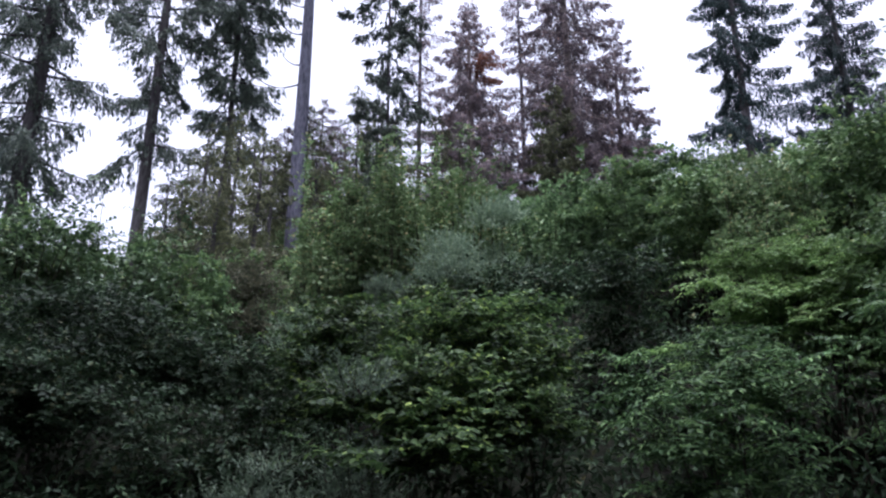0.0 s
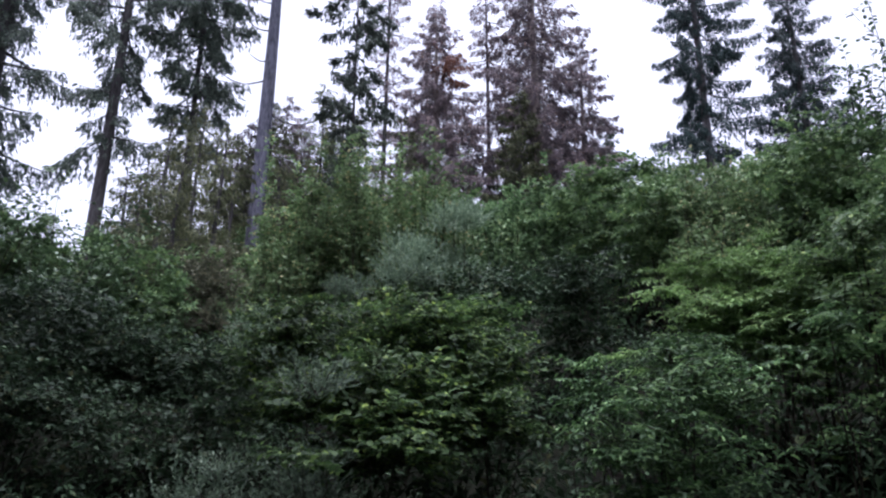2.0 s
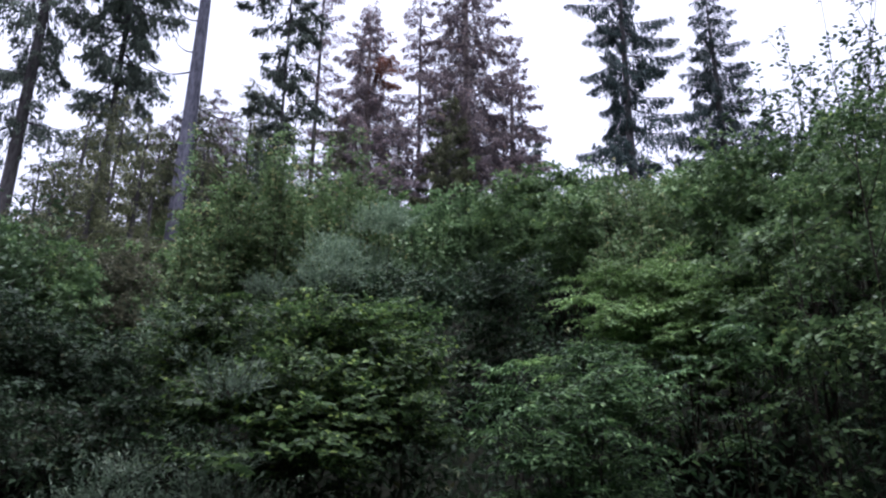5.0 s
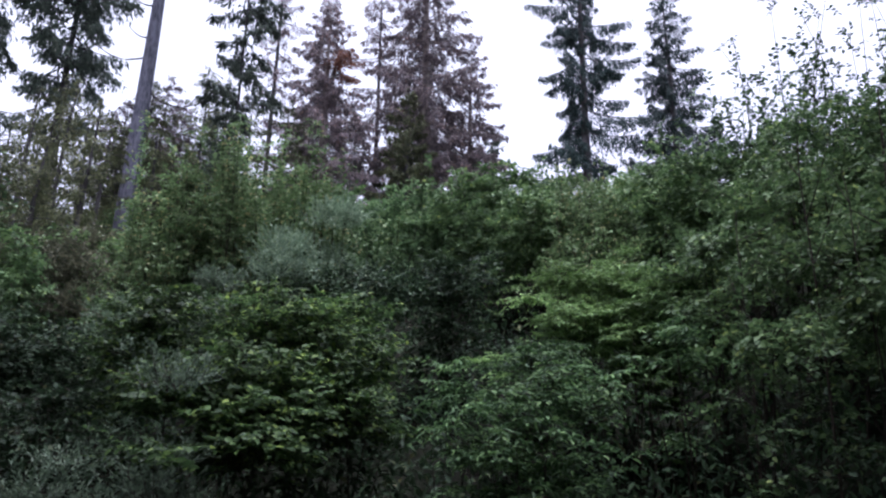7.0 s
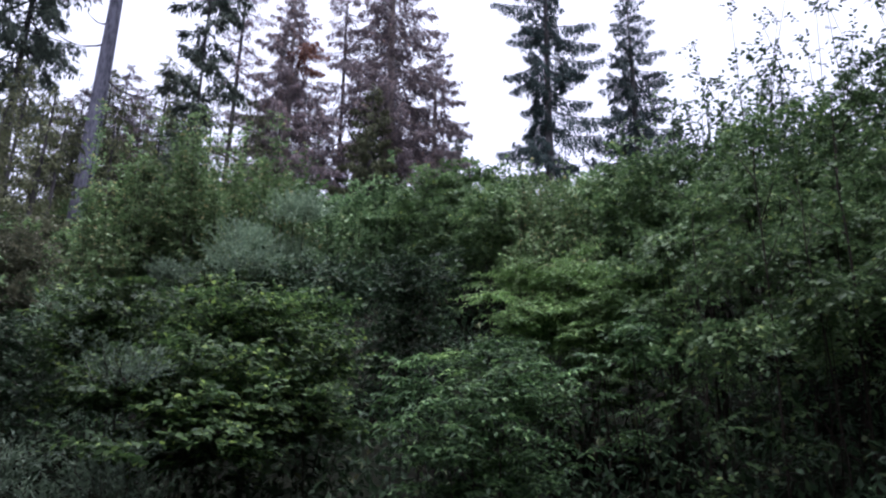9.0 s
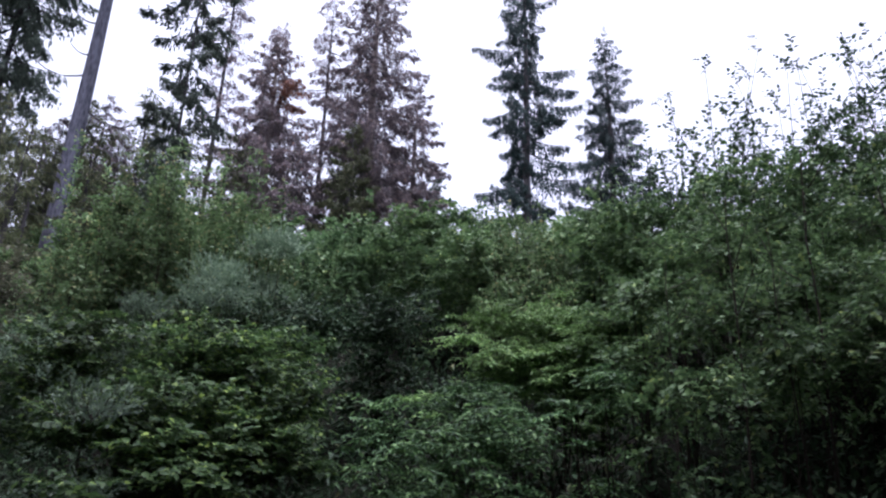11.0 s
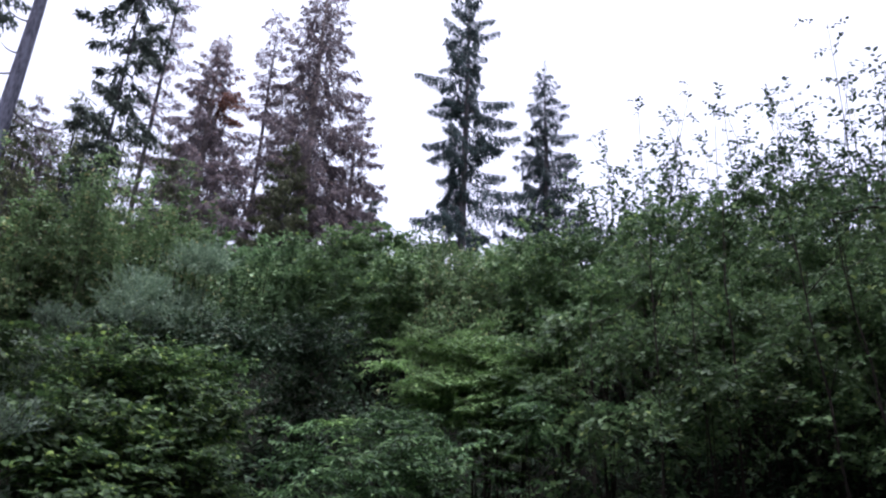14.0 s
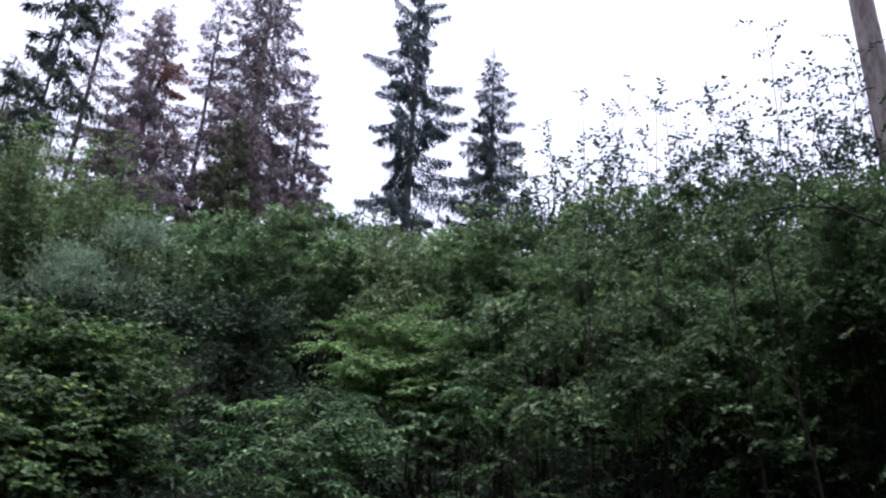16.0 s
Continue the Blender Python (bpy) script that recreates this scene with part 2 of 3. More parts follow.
# ---- shrubs ----
# leaf shape, length, width, leaves a spray, spray length, sprays a square metre, droop, flat (paired leaflets), material, word
KINDS = {
    "hornbeam": (OVAL, 0.058, 0.043, 10, 0.25, 50, 0.25, False, HORNBEAM, "broad-leaved hornbeam shrub with yellowing green leaves"),
    "elder": (OVAL, 0.064, 0.026, 7, 0.2, 58, 0.45, True, ELDER, "elder shrub with fresh green feathered leaves"),
    "rowan": (OVAL, 0.07, 0.026, 11, 0.26, 44, 0.35, True, ROWAN, "bright green rowan shrub with feathered leaves"),
    "hazel": (OVAL, 0.062, 0.046, 9, 0.29, 31, 0.3, False, HAZEL, "dark green hazel shrub with many stems"),
    "sallow": (DIAMOND, 0.085, 0.056, 9, 0.38, 24, 0.2, False, SALLOW, "light green sallow shrub on the upper slope"),
    "willow": (DIAMOND, 0.05, 0.021, 12, 0.24, 58, 0.0, False, WILLOW, "grey-green willow shrub with narrow leaves"),
    "birch": (DIAMOND, 0.062, 0.044, 9, 0.42, 32, 0.3, False, BIRCH, "slender yellow-green birch shrub"),
    "thicket": (DIAMOND, 0.066, 0.046, 9, 0.32, 30, 0.2, False, THICKET, "small-leaved thicket shrub, leaf colour darkened for the shade of the bank"),
    "brush": (DIAMOND, 0.062, 0.036, 10, 0.38, 30, 0.1, False, BRUSH, "dry olive-brown scrub among the trunks"),
    "alder": (OVAL, 0.096, 0.06, 7, 0.36, 9, 0.2, False, ALDER, "sparse alder sapling standing against the sky"),
}


def sprays(rng, kind, at, axis_dir, face=None):
    """Leaves on short twigs: places, directions and normals for every leaf, and the twigs' own ends."""
    shape, ll, lw, per, length, dens, droop, flat, _, _ = KINDS[kind]
    n = len(at)
    ax = unit(axis_dir + np.array([0, 0, -droop * 0.6]))
    sz = rng.uniform(0.6, 1.25, n)
    side = unit(np.cross(ax, np.array([0, 0, 1.0]) + rng.normal(size=(n, 3)) * 0.25))
    up = unit(np.cross(side, ax))
    k = np.arange(per)
    s = (k // 2 * 2 if flat else k) / max(per - 1, 1)
    sign = np.where(k % 2 == 0, 1.0, -1.0)
    if flat:
        sign[-1] = 0.0
    bend = -(s ** 2)[None, :, None] * np.array([0, 0, 1.0]) * (droop * length * 0.5)
    base = at[:, None] + ax[:, None] * ((s - 0.65)[None, :, None] * (length * sz)[:, None, None]) + bend
    jitter = rng.normal(size=(n, per, 3))
    spread = 0.75 if not flat else 0.95
    if kind == "willow":
        spread = 0.45
    along = ax[:, None] * (1 - spread * 0.55) + side[:, None] * (sign * spread)[None, :, None] + jitter * (0.1 if flat else 0.3)
    along = along + np.array([0, 0, -droop * 0.5])
    if face is None:
        normal = up[:, None] * 0.7 + np.array([0, 0, 1.2]) + jitter[:, :, ::-1] * (0.35 if flat else 0.7)
    else:
        normal = up[:, None] * 0.4 + np.array([0, 0, 0.9]) + face[:, None] * 0.75 + jitter[:, :, ::-1] * (0.3 + 0.5 * LOOSE.get(kind, 0.0))
    keep = rng.random((n, per)) < 0.93
    size = rng.uniform(0.65, 1.2, (n, per)) * sz[:, None] ** 0.5
    return base[keep], along[keep], normal[keep], (ll * size)[keep], (lw * size)[keep], at - ax * (0.65 * length * sz)[:, None], at + ax * (0.3 * length * sz)[:, None]


# how the sprays of a kind sit together: bearing of each from the bough's own line, and how far out
FAN = ((0.0, 0.22), (0.62, 0.14), (-0.62, 0.14), (1.2, 0.04), (-1.2, 0.04))
STAR = tuple((k * 1.047, 0.1) for k in range(6))
BUNCH = {"hornbeam": FAN, "hazel": FAN, "thicket": FAN, "elder": STAR, "rowan": STAR}
LOOSE = {"hazel": 0.55, "thicket": 0.4}  # how far the fans tip out of the level


def bunches(rng, kind, at, out):
    """Sprays set together as one flat, outward-tilted bough end (a fan) or round one shoot tip (a star)."""
    h = unit(out * np.array([1, 1, 0.0]) + rng.normal(size=out.shape) * np.array([0.2, 0.2, 0.0]))
    side = np.cross(h, np.array([0, 0, 1.0])) + np.array([0, 0, 1.0]) * rng.normal(size=(len(at), 1)) * LOOSE.get(kind, 0.18)
    tip = np.array([0, 0, 1.0]) * (np.clip(out[:, 2:] * 0.5, -0.25, 0.35) + rng.normal(size=(len(at), 1)) * 0.8 * LOOSE.get(kind, 0.1))
    pts, axs, faces = [], [], []
    big = rng.uniform(0.75, 1.3, (len(at), 1))
    for turn, far in BUNCH[kind]:
        way = h * math.cos(turn) + side * math.sin(turn) + tip + rng.normal(size=at.shape) * 0.12
        pts.append(at + way * (far * big))
        axs.append(way)
        faces.append(h)
    return np.concatenate(pts), np.concatenate(axs), np.concatenate(faces)


def twigs(rng, t0, t1, centre, grow, root, share):
    """The thin twigs that carry a share of the sprays."""
    pick = rng.random(len(t0)) < share
    t0, t1 = t0[pick], t1[pick]
    near = centre[np.argmin(((t0[:, None] - centre[None]) ** 2).sum(-1), 1)]
    inner = t0 + (near - t0) * 0.55
    n = 2 * len(t0)
    tv, tf = sticks(np.concatenate([t0, inner]), np.concatenate([t1, t0]), np.full(n, 0.004 * grow), np.full(n, 0.0022 * grow))
    part("twig", mesh_of("twig", tv, [tf], TWIG), root, kind="stuff")


def sapling(kind, az, r, top, half, seed):
    """A loose young alder: arching shoots with leaves strung along them, thinning out towards the tips."""
    rng = np.random.default_rng(seed)
    shape, ll, lw, per, length, dens, droop, flat, material, words = KINDS[kind]
    x, y, z0 = spot(az, r)
    high = top - z0
    root = tagged(new(kind + "_sapling"), words, "sapling", group="alder saplings above the hazels")
    root.location = (x, y, z0 - 0.05)
    pts, axs = [], []
    n = 13
    tall = np.concatenate([[0.97], rng.uniform(0.5, 0.9, n - 1)])
    for h in tall:
        tip = np.array([np.clip(rng.normal(), -1.5, 1.5) * half * 1.05 + half * 0.25, rng.normal() * half * 0.8, h * high])
        s = np.linspace(0, 1, 8)[:, None]
        mid = np.array([tip[0] * 0.25, tip[1] * 0.25, tip[2] * 0.6])
        line = (1 - s) ** 2 * rng.normal(size=3) * np.array([0.25, 0.25, 0]) + 2 * s * (1 - s) * mid + s ** 2 * tip
        sv, sf = tube(line, np.linspace(0.014, 0.0035, 8), 5)
        part("shoot", mesh_of("shoot", sv, [sf], TWIG), root)
        k = 10
        w = 0.56 + 0.44 * rng.random(k) ** 1.2
        w[0] = 1.0
        at = np.stack([np.interp(w, s[:, 0], line[:, j]) for j in range(3)], 1)
        out = ball(rng, k) * np.array([1, 1, 0.5]) + np.array([0, 0, 0.5])
        pts.append(at + unit(out) * (rng.uniform(0.1, 0.8, k) * (0.3 + 1.1 * (1 - w)) * half * 1.8)[:, None])
        axs.append(out)
    pts, axs = np.concatenate(pts), np.concatenate(axs)
    base, along, normal, sl, sw, t0, t1 = sprays(rng, kind, pts, axs)
    part("crown", blades(kind + "_leaves", shape, base, along, normal, sl, sw, material), root)
    twigs(rng, t0, t1, pts, 0.8, root, 0.5)
    return root


def shrub(kind, az, r, top, half, seed):
    rng = np.random.default_rng(seed)
    shape, ll, lw, per, length, dens, droop, flat, material, words = KINDS[kind]
    x, y, z0 = spot(az, r)
    high = max(top - z0, 0.9)
    root = tagged(new(kind + "_shrub"), words, "shrub", group=kind + " plants on the bank")
    root.location = (x, y, z0 - 0.05)
    # clumps of the crown
    n = int(np.clip(6 + high * half * 2.6, 7, 20) * (1.7 if kind == "elder" else 1))
    ang = rng.uniform(0, 2 * math.pi, n)
    hz = rng.uniform(0.15, 0.85, n)
    hz[0] = 0.85
    rho = half * rng.uniform(0.2, 0.85, n) * np.sqrt(np.clip(1.3 - hz, 0.1, 1))
    rho[0] *= 0.3
    rad = half * rng.uniform(0.26, 0.56, n) * (0.66 if kind == "elder" else 1)
    centre = np.stack([rho * np.cos(ang), rho * np.sin(ang), hz * high], 1)
    centre[:, 2] = np.minimum(centre[:, 2], high - rad * 0.8 - 0.12)
    # the lower part is bare where a clump stands over a shaded hollow
    skirt = 0.74 if az > 22 and r < 7.6 else 0.62 if az > 41 and r < 9 else 0.5 if kind == "thicket" and r < 10.5 else 0.5 if kind in ("hornbeam", "rowan") or az > 31 and r < 9 else 0.35
    far = np.clip(r / 9.5, 1, 2.2) * (1.22 if r > 16 else 1.06 if kind == "hazel" else 1.0)
    pts, axs = [], []
    for c, q in zip(centre, rad):
        m = int((dens * 4 * math.pi * q * q * (1.3 / far ** 2.1) + 6) / (len(BUNCH[kind]) * 0.86 if kind in BUNCH else 1))
        u = ball(rng, m)
        under = -0.55 if kind in ("brush", "birch") else -0.4 if kind in ("thicket", "hornbeam", "hazel") else -0.1
        u[:, 2] = np.where(u[:, 2] < under, -u[:, 2], u[:, 2])
        lump = 1 + 0.3 * np.sin(u[:, 0] * 5 + c[0] * 9) * np.sin(u[:, 1] * 5 + c[1] * 7) + rng.normal(size=m) * 0.16
        p = c + u * (q * np.where(rng.random(m) < 0.72, 1.0, rng.uniform(0.4, 0.9, m)) * lump)[:, None] * (np.array([1.1, 1.1, 0.9]) if kind == "hazel" else np.array([1.2, 1.2, 0.66]))
        pts.append(p)
        axs.append(u * 0.9 + np.array([0, 0, 0.45]) + rng.normal(size=(m, 3)) * 0.3)
    pts, axs = np.concatenate(pts), np.concatenate(axs)
    keep = (pts[:, 2] > 0.1) & (pts[:, 2] < high + 0.12) & ((pts[:, 2] > high * skirt) | (rng.random(len(pts)) < ((0.65 if r < 6.3 else 0.3) if skirt < 0.5 else 0.15)))
    if kind in ("hornbeam", "elder", "rowan"):
        # foliage thins out below the lit top layer
        keep &= rng.random(len(pts)) < np.interp(pts[:, 2] / high, [0.35, 0.75], [0.5, 1.0])
    pts, axs, face = pts[keep], axs[keep], None
    if kind in BUNCH:
        pts, axs, face = bunches(rng, kind, pts, axs)
    base, along, normal, sl, sw, t0, t1 = sprays(rng, kind, pts, axs, face)
    grow = far ** 0.85
    part("crown", blades(kind + "_leaves", shape if r < 8.8 else DIAMOND, base, along, normal, sl * grow, sw * grow, material), root)
    # a stem into each clump, and the twigs
    for c, q in zip(centre[:6], rad[:6]):
        foot = np.array([rng.normal() * 0.06, rng.normal() * 0.06, 0.0])
        s = np.linspace(0, 1, 6)[:, None]
        mid = np.array([c[0] * 0.55, c[1] * 0.55, c[2] * 0.5]) + rng.normal(size=3) * 0.12
        line = (1 - s) ** 2 * foot + 2 * s * (1 - s) * mid + s ** 2 * (c + np.array([0, 0, q * 0.3]))
        sv, sf = tube(line, np.linspace(0.006 + 0.003 * high, 0.003, 6) * rng.uniform(0.5, 1.0) * (1.6 if az > 25 and r > 8 else 1), 5)
        part("stem", mesh_of("stem", sv, [sf], TWIG), root)
    twigs(rng, t0, t1, centre, grow, root, 0.22 if r < 10 else 0.06)
    return root


def wands(kind, az, r, top, half, seed):
    """A clump of slender upright shoots, leafy from the knee to the tip."""
    rng = np.random.default_rng(seed)
    shape, ll, lw, per, length, dens, droop, flat, material, words = KINDS[kind]
    x, y, z0 = spot(az, r)
    high = top - z0
    root = tagged(new(kind + "_shrub"), words, "shrub", group=kind + " plants on the bank")
    root.location = (x, y, z0 - 0.05)
    far = np.clip(r / 10, 1, 1.8)
    pts, axs = [], []
    n = 24
    for k in range(n):
        a, q = rng.uniform(0, 2 * math.pi), math.sqrt(rng.random())
        foot = np.array([math.cos(a) * q * half * 0.7, math.sin(a) * q * half * 0.7, 0])
        tip = foot * 1.35 + np.array([rng.normal() * 0.12, rng.normal() * 0.12, high * (1.0 if k == 0 else rng.uniform(0.7, 1.0) * (1.06 - 0.26 * q))])
        s = np.linspace(0, 1, 7)[:, None]
        line = foot + (tip - foot) * s + np.sin(s * 3.1) * rng.normal(size=3) * np.array([0.12, 0.12, 0])
        sv, sf = tube(line, np.linspace(0.013, 0.003, 7), 5)
        part("shoot", mesh_of("shoot", sv, [sf], TWIG), root)
        m = int(22 * high / 2.2 / far)
        w = 0.22 + 0.78 * rng.random(m) ** 0.8
        at = np.stack([np.interp(w, s[:, 0], line[:, j]) for j in range(3)], 1)
        out = ball(rng, m) * np.array([1, 1, 0.4])
        pts.append(at + unit(out) * (rng.uniform(0.03, 0.34, m) * (1.2 - w))[:, None])
        axs.append(out + np.array([0, 0, 0.7]))
    pts, axs = np.concatenate(pts), np.concatenate(axs)
    base, along, normal, sl, sw, t0, t1 = sprays(rng, kind, pts, axs)
    part("crown", blades(kind + "_leaves", shape, base, along, normal, sl * far ** 0.8, sw * far ** 0.8, material), root)
    twigs(rng, t0, t1, pts, 0.8, root, 0.2)
    return root


# kind, bearing, distance, height of its top, half width
SHRUBS = [
    ("hornbeam", 1.9, 7.3, 3.8, 0.95),
    ("hornbeam", -6.4, 7.7, 3.8, 0.64),
    ("hornbeam", -2.0, 6.7, 3.1, 0.95),
    ("hornbeam", 6.6, 6.9, 3.3, 0.47),
    ("hornbeam", -7.4, 5.2, 2.2, 0.42),
    ("willow", -6.5, 5.8, 2.9, 0.46),
    ("hornbeam", -1.2, 6.2, 2.65, 0.5),
    ("willow", -11.4, 9.2, 4.1, 0.56),
    ("willow", -12.8, 6.6, 2.25, 0.5),
    ("willow", -15.7, 6.8, 1.9, 0.40),
    ("elder", 19.0, 6.9, 3.3, 0.78),
    ("elder", 13.3, 6.8, 3.2, 0.41),
    ("elder", 17.2, 6.2, 2.3, 0.50),
    ("elder", 23.9, 6.6, 3.0, 0.59),
    ("rowan", 23.1, 9.2, 4.7, 0.92),
    ("rowan", 19.4, 8.3, 4.2, 0.51),
    ("rowan", 27.7, 9.4, 4.8, 0.87),
    ("rowan", 30.3, 9.2, 4.6, 0.72),
    ("rowan", 25.6, 8.6, 4.1, 0.66),
    ("rowan", 24.4, 8.8, 4.6, 0.61),
    ("rowan", 27.4, 8.3, 4.1, 0.51),
    # hazels of the shaded hollows, given the dark thicket leaf as their shade
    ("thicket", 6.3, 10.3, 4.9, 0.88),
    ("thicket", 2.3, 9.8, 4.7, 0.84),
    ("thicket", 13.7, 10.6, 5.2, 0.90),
    ("birch", -6.1, 12.3, 8.2, 0.81),
    ("birch", -3.8, 11.6, 7.8, 0.76),
    ("birch", -8.3, 12.8, 8.0, 0.83),
    ("birch", -1.5, 12.6, 8.6, 0.83),
    ("birch", 2.3, 12.2, 7.9, 0.79),
    ("birch", -8.6, 11.8, 6.5, 0.66),
    ("willow", 5.0, 10.9, 6.4, 0.65),
    ("willow", 0.5, 10.0, 5.5, 0.71),
    ("willow", -5.2, 8.9, 4.6, 0.45),
    ("sallow", 6.9, 15.5, 8.6, 1.37),
    ("sallow", 11.4, 17.0, 9.4, 1.51),
    ("hazel", 14.8, 14.6, 8.4, 1.06),
    ("hazel", 17.7, 15.0, 8.7, 1.10),
    ("hazel", 19.7, 13.6, 7.7, 0.88),
    ("birch", 20.9, 15.5, 8.9, 0.88),
    ("birch", 22.0, 14.0, 8.4, 0.80),
    ("birch", 24.8, 14.8, 8.7, 0.96),
    ("birch", 27.5, 14.0, 8.1, 0.91),
    ("hazel", 29.4, 13.8, 7.9, 0.89),
    ("birch", 24.0, 12.4, 6.7, 0.88),
    ("hazel", 30.7, 12.6, 7.6, 0.92),
    ("hazel", 34.0, 12.2, 7.5, 0.89),
    ("hazel", -29.0, 13.0, 6.2, 1.11),
    ("sallow", -24.4, 14.0, 6.7, 1.20),
    ("hazel", -27.0, 13.6, 6.4, 0.95),
    ("hazel", -20.3, 14.5, 6.5, 1.12),
    ("sallow", -17.0, 15.0, 6.3, 1.15),
    ("brush", -13.8, 15.0, 6.5, 1.04),
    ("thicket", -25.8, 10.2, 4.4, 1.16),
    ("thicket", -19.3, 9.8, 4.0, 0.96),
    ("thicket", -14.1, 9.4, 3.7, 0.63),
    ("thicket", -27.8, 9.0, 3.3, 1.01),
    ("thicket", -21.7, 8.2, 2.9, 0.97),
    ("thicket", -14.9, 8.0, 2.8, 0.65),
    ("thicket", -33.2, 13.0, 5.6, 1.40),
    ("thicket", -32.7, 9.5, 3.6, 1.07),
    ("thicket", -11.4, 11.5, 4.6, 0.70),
    ("brush", -10.4, 12.5, 5.7, 0.58),
    ("brush", -17.1, 16.0, 7.0, 0.99),
    ("brush", -13.5, 16.5, 7.4, 0.90),
    ("brush", -9.4, 18.0, 8.9, 1.00),
    ("brush", -20.8, 16.0, 7.2, 0.87),
    ("hazel", 32.9, 11.9, 7.4, 0.93),
    ("hazel", 38.4, 11.2, 7.2, 0.92),
    ("hazel", 43.3, 10.9, 7.3, 0.95),
    ("hazel", 48.2, 10.6, 6.9, 0.87),
    ("hazel", 53.2, 10.8, 6.9, 0.93),
    ("hazel", 58.1, 11.0, 6.9, 0.99),
    ("hazel", 63.0, 11.0, 6.6, 1.07),
    ("hazel", 32.6, 8.4, 4.7, 0.66),
    ("hazel", 38.2, 8.0, 4.4, 0.62),
    ("hazel", 44.1, 8.5, 4.9, 0.80),
    ("hazel", 49.3, 7.9, 4.3, 0.61),
    ("hazel", 54.2, 8.7, 4.9, 0.89),
    ("hazel", 59.7, 8.6, 4.8, 0.88),
    ("elder", 30.7, 6.6, 3.5, 0.56),
    ("hazel", 36.6, 6.9, 3.4, 0.57),
    ("hazel", 42.3, 7.3, 3.8, 0.67),
    ("hazel", 50.4, 7.7, 3.5, 0.5),
    ("elder", 20.7, 5.8, 3.0, 0.61),
    ("elder", 21.1, 6.6, 3.1, 0.85),
    ("elder", 16.0, 6.1, 2.7, 0.50),
    ("hazel", 39.7, 12.5, 8.2, 0.93),
    ("hazel", 45.8, 12.3, 8.2, 0.92),
    ("hazel", 51.4, 12.2, 8.0, 1.01),
    ("hazel", 56.2, 12.0, 7.7, 0.99),
    ("hazel", 60.8, 12.0, 7.5, 1.08),
    ("alder", 39.2, 13.0, 10.7, 0.68),
    ("alder", 44.4, 13.0, 10.8, 0.72),
    ("alder", 41.8, 13.0, 10.2, 0.76),
    ("alder", 53.3, 13.0, 10.7, 0.77),
    ("alder", 57.0, 13.0, 11.1, 0.87),
    ("alder", 48.5, 13.0, 10.0, 0.86),
    ("alder", 36.0, 13.0, 9.5, 0.63),
    ("alder", 60.9, 13.0, 11.4, 0.87),
    ("hazel", 35.7, 9.6, 5.9, 0.77),
    ("hazel", 40.9, 9.5, 5.8, 0.76),
    ("hazel", 45.9, 9.4, 5.8, 0.75),
    ("hazel", 50.9, 9.4, 5.7, 0.83),
    ("hazel", 55.9, 9.5, 5.6, 0.83),
    ("hazel", 60.1, 9.6, 5.6, 0.92),
    ("hazel", 59.3, 8.7, 5.9, 0.64),
    ("hazel", 62.5, 9.2, 6.3, 0.76),
    ("alder", 59.9, 13.0, 9.6, 0.74),
    ("alder", 37.5, 13.0, 9.8, 0.75),
    ("alder", 46.1, 13.0, 9.5, 0.85),
    ("alder", 50.8, 13.0, 9.5, 0.85),
    ("alder", 54.5, 13.0, 10.6, 0.86),
    ("alder", 57.8, 13.0, 10.5, 0.95),
    ("alder", 31.4, 13.4, 8.8, 0.66),
    ("alder", 33.6, 13.4, 9.5, 0.68),
    ("alder", 34.9, 13.4, 9.3, 0.71),
    ("alder", 29.6, 13.4, 8.5, 0.51),
    ("alder", 51.8, 13.0, 10.4, 0.83),
    ("alder", 49.4, 13.0, 9.7, 0.81),
    ("hazel", 55.5, 9.1, 5.8, 0.6),
    ("hazel", 58.5, 9.0, 6.3, 0.6),
    ("alder", -28.5, 14.0, 6.9, 0.88),
    ("alder", -29.4, 12.5, 6.1, 0.88),
    ("alder", -25.9, 12.5, 6.3, 0.78),
    ("alder", -25.4, 14.0, 7.1, 0.77),
    ("alder", -31.1, 14.0, 6.7, 0.98),
    ("alder", -23.0, 14.5, 7.2, 0.68),
]
# taller growth behind, up to the ridge
back = np.random.default_rng(3)
for az in np.arange(-36, 76, 3.6):
    for r, rise in ((17.5, 1.5), (23.5, 0.0)):
        a = az + back.uniform(-1.2, 1.2)
        line = np.interp(a, [-36, -20, -12, -4, 2, 12, 30, 75], [16.4, 18.2, 20.2, 22.6, 23.2, 23.6, 23.8, 22.5]) - rise
        SHRUBS.append((("hazel", "birch", "sallow", "birch")[back.integers(4)], float(a), r, EYE + r * math.tan(radians(line + back.uniform(-0.8, 0.6))), back.uniform(1.1, 1.6)))
for kind, az, r, top, half in SHRUBS:
    (sapling if kind == "alder" else wands if kind in ("birch", "sallow") and r < 17.3 else shrub)(kind, az, r, top, half, int(abs(az) * 1970 + r * 310 + top * 70))


